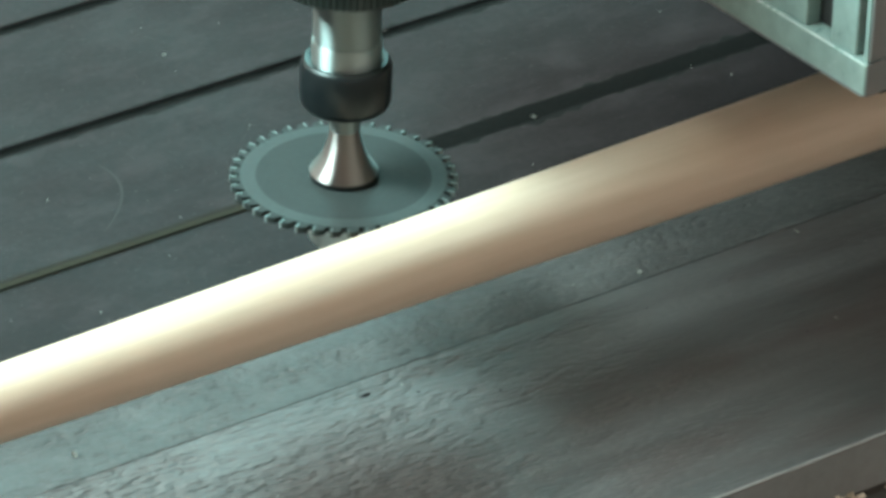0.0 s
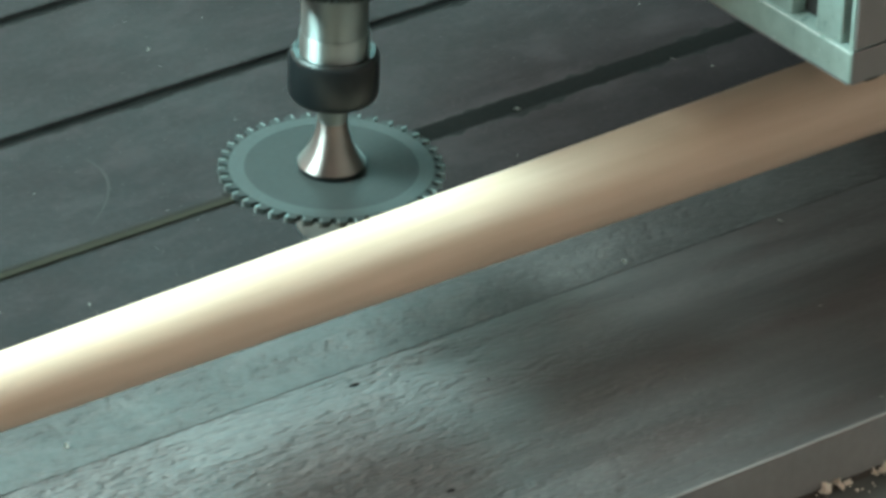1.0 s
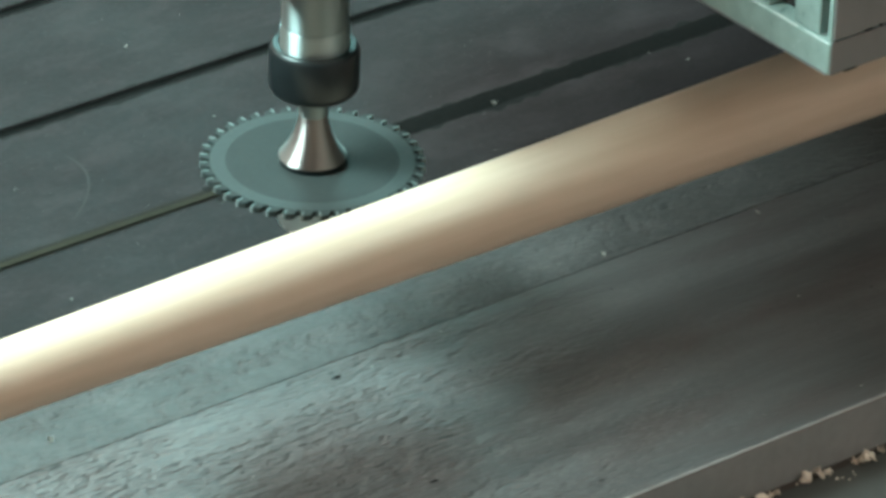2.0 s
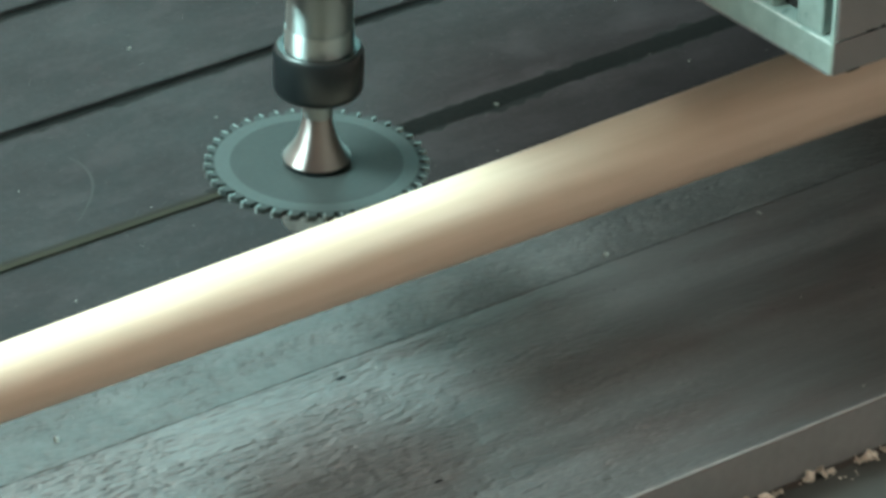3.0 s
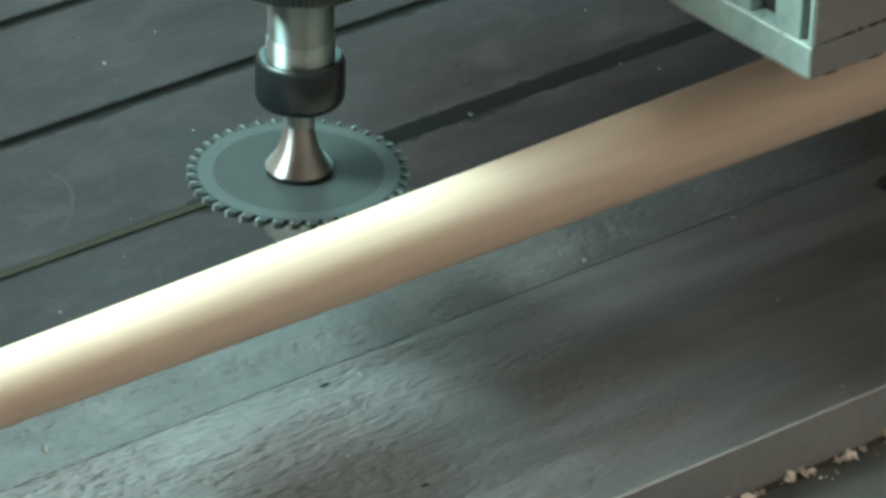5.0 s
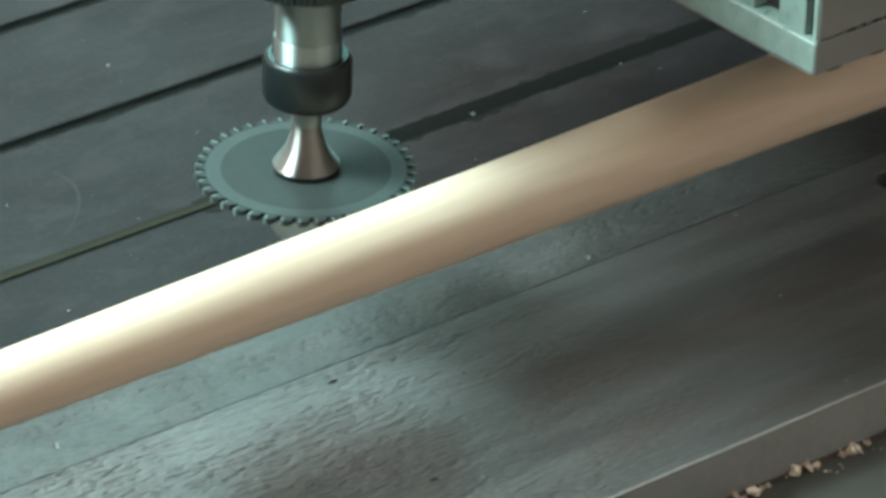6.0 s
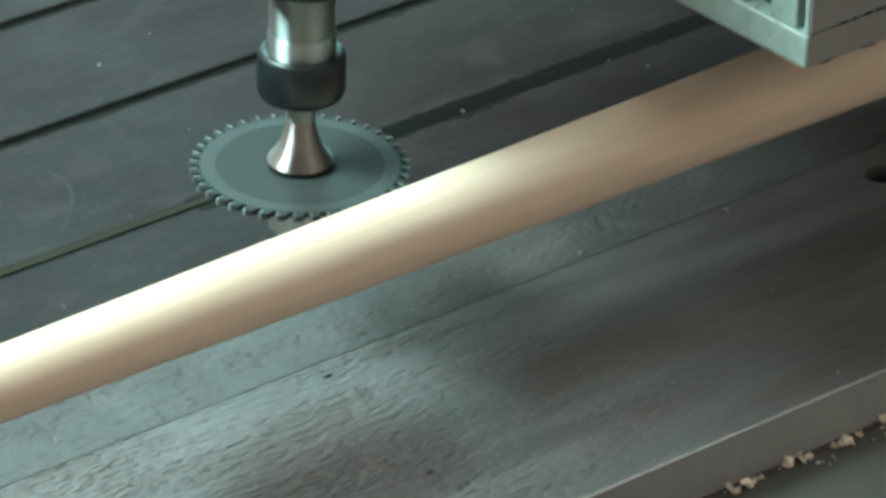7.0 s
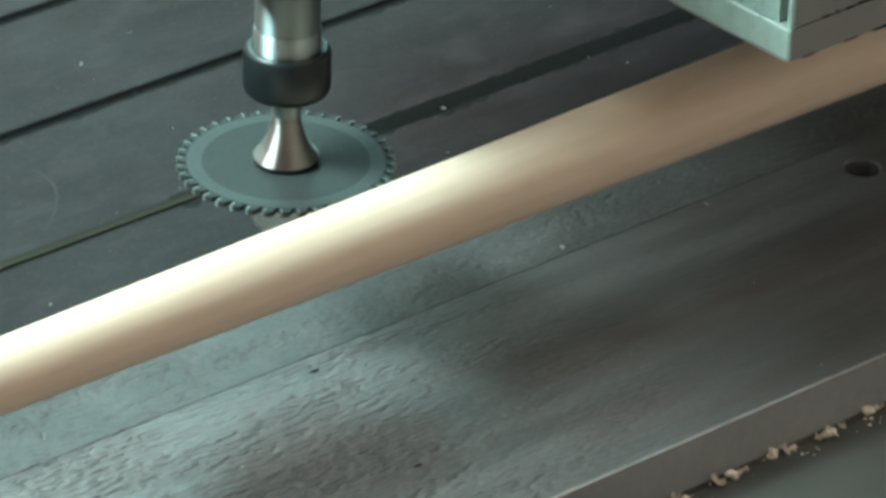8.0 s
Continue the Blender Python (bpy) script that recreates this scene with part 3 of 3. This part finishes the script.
# ---------------------------------------------------------------- shavings and dust
def chip_mesh(seed, size):
    """A torn, slightly curled shaving."""
    rnd = random.Random(seed)
    bm = bmesh.new()
    nu, nv = 5, 3
    grid = []
    lean = rnd.uniform(-0.5, 0.5)
    for i in range(nu):
        row = []
        for j in range(nv):
            u, v = i / (nu - 1) - 0.5, j / (nv - 1) - 0.5
            ragged = 1 + rnd.uniform(-0.25, 0.25)
            row.append(bm.verts.new((u * size * ragged * 1.2 + rnd.uniform(-0.1, 0.1) * size, v * size * ragged * 0.8,
                                     size * (1.3 * v * v + lean * u + 0.25 * math.sin(u * 7 + seed) + rnd.uniform(-0.08, 0.08)))))
        grid.append(row)
    for i in range(nu - 1):
        for j in range(nv - 1):
            bm.faces.new((grid[i][j], grid[i + 1][j], grid[i + 1][j + 1], grid[i][j + 1]))
    bmesh.ops.solidify(bm, geom=bm.faces[:], thickness=size * 0.14)
    low = min(v.co.z for v in bm.verts)
    for v in bm.verts:
        v.co.z -= low
    return bm


def crumb_mesh(seed, size):
    """A lumpy torn crumb of wood."""
    bm = bmesh.new()
    bmesh.ops.create_icosphere(bm, subdivisions=2, radius=0.5 * size)
    rnd = random.Random(seed)
    sx, sy, sz = rnd.uniform(0.9, 1.5), rnd.uniform(0.7, 1.0), rnd.uniform(0.45, 0.75)
    for v in bm.verts:
        d = 1 + 0.75 * noise.noise(v.co * (2.6 / size) + Vector((seed, 0, 0))) + rnd.uniform(-0.32, 0.32)
        v.co = Vector((v.co.x * sx, v.co.y * sy, v.co.z * sz)) * d
    low = min(v.co.z for v in bm.verts)
    for v in bm.verts:
        v.co.z -= low
    return bm


CHIPS = ((0.004, 0.0036), (0.020, 0.0044), (0.031, 0.0038), (0.0345, 0.0026), (0.052, 0.0048), (0.060, 0.0040), (0.066, 0.0030), (0.083, 0.0050), (0.089, 0.0042),
         (0.0945, 0.0030), (0.108, 0.0040), (0.1135, 0.0046), (0.121, 0.0028), (0.137, 0.0042), (0.142, 0.0034), (0.156, 0.0048), (0.162, 0.0050), (0.168, 0.0034),
         (0.181, 0.0044), (0.196, 0.0040), (0.204, 0.0046), (0.222, 0.0042))
for k, (x, size) in enumerate(CHIPS):
    rnd = random.Random(100 + k)
    ob = link("wood_chip", crumb_mesh(k, size * 1.1) if k % 2 else chip_mesh(k, size * 1.1), MAT_CHIP)
    ob.matrix_world = pose(x + 0.03, FRONT_Y - 0.0030 - rnd.uniform(0.0, 0.0022), LEDGE_Z + 0.0001, 0, 0, rnd.uniform(0, 360))
    tagged(ob, "small pale curled wood chip lying on the grey ledge", "wood chip", "wood chips on the ledge")


def specks(name, count, seed, region, z, size, mat, label, kind="stuff"):
    rnd = random.Random(seed)
    bm = bmesh.new()
    for k in range(count):
        x, y = rnd.uniform(*region[:2]), rnd.uniform(*region[2:])
        s_ = size * rnd.choice((0.4, 0.5, 0.6, 0.8, 1.0, 1.5))
        ring = [bm.verts.new((x + s_ * rnd.uniform(0.7, 1.2) * math.cos(a), y + s_ * rnd.uniform(0.7, 1.2) * math.sin(a), z)) for a in (0, 1.26, 2.51, 3.77, 5.03)]
        top = bm.verts.new((x, y, z + s_ * 0.7))
        for i in range(5):
            bm.faces.new((ring[i], ring[(i + 1) % 5], top))
        bm.faces.new(list(reversed(ring)))
    return tagged(link(name, bm, mat), label, "dust", kind=kind)


specks("wood_dust", 120, 11, (-0.3, 0.45, FRONT_Y + 0.003, 0.34), 0.0001, 0.00035, MAT_DUST, "fine pale wood dust scattered over the grey boards")
def dust_drift():
    """Brown dust swept into the angle between fascia and ledge."""
    bm = bmesh.new()
    rows_ = []
    for k in range(301):
        x = -0.05 + 0.5 * k / 300
        w = 0.0026 * (1 + 0.5 * noise.noise(Vector((x * 40, 2.2, 0))) + 0.3 * noise.noise(Vector((x * 140, 4.2, 0))))
        h = 0.0008 * (1 + 0.6 * noise.noise(Vector((x * 70, 8.2, 0))))
        y = FRONT_Y - 0.0007
        rows_.append([bm.verts.new((x, y - p, LEDGE_Z + z)) for p, z in ((0, 0.0001), (0, h), (w * 0.5, h * 0.5), (w, 0.0002), (w, 0.0001))])
    for p, q in zip(rows_, rows_[1:]):
        for i in range(5):
            bm.faces.new((p[i], p[(i + 1) % 5], q[(i + 1) % 5], q[i]))
    return tagged(link("dust_drift", bm, MAT_DRIFT), "brown dust drifted along the foot of the fascia", "dust", kind="stuff")


dust_drift()
specks("ledge_dust", 90, 12, (0.0, 0.35, FRONT_Y - 0.012, FRONT_Y - 0.002), LEDGE_Z + 0.0001, 0.0006, MAT_CHIP, "fine wood dust along the ledge")
specks("dark_grit", 40, 13, (-0.25, 0.4, FRONT_Y + 0.005, SEAM_Y - 0.003), 0.0001, 0.0004, MAT_GAP, "dark grit on the worn front board")


def speck(x, y, r, seed):
    bm = chip_mesh(seed, r)
    ob = link("wood_crumb", bm, MAT_DUST)
    ob.matrix_world = pose(x, y, 0.0001, 0, 0, seed * 47)
    tagged(ob, "tiny pale wood crumb lying on the grey boards", "wood crumb", "wood crumbs on the boards")


for k, (x, y, r) in enumerate(((0.1315, -0.0207, 0.0018), (0.1742, 0.1056, 0.0018), (0.205, -0.030, 0.0016), (0.075, 0.236, 0.0010), (-0.128, -0.010, 0.0022))):
    speck(x, y, r, k + 300)


def dent(x, y, w, seed):
    """A small dark gouge: a shallow lens of torn fibres."""
    rnd = random.Random(seed)
    bm = bmesh.new()
    n = 14
    ring = [bm.verts.new((x + w * math.cos(2 * math.pi * i / n) * rnd.uniform(0.8, 1.2), y + w * 0.45 * math.sin(2 * math.pi * i / n) * rnd.uniform(0.7, 1.2), 0.00015)) for i in range(n)]
    mid_ = bm.verts.new((x, y, 0.0004))
    for i in range(n):
        bm.faces.new((ring[i], ring[(i + 1) % n], mid_))
    part("gouge", bm, MAT_GOUGE, bed, "small dark gouge")


dent(-0.0124, -0.0348, 0.0026, 1)
dent(-0.0265, -0.1151, 0.0020, 2)
dent(0.0060, -0.0440, 0.0009, 3)
dent(0.0330, -0.0600, 0.0009, 4)


def scratch(points, width, label="faint pale scratch"):
    bm = bmesh.new()
    prev = None
    for k, (x, y) in enumerate(points):
        w = width * (0.35 + 0.65 * math.sin(math.pi * (k + 0.5) / len(points)))
        pair = (bm.verts.new((x - w, y, 0.00012)), bm.verts.new((x + w, y, 0.00012)))
        if prev:
            bm.faces.new((prev[0], prev[1], pair[1], pair[0]))
        prev = pair
    part("scratch", bm, MAT_SCRATCH, bed, label)


arc = [(-0.0004 + 0.012 * u - 0.040 * u * u, 0.1712 - 0.0475 * u) for u in [k / 16 for k in range(17)]]
scratch(arc, 0.0006)
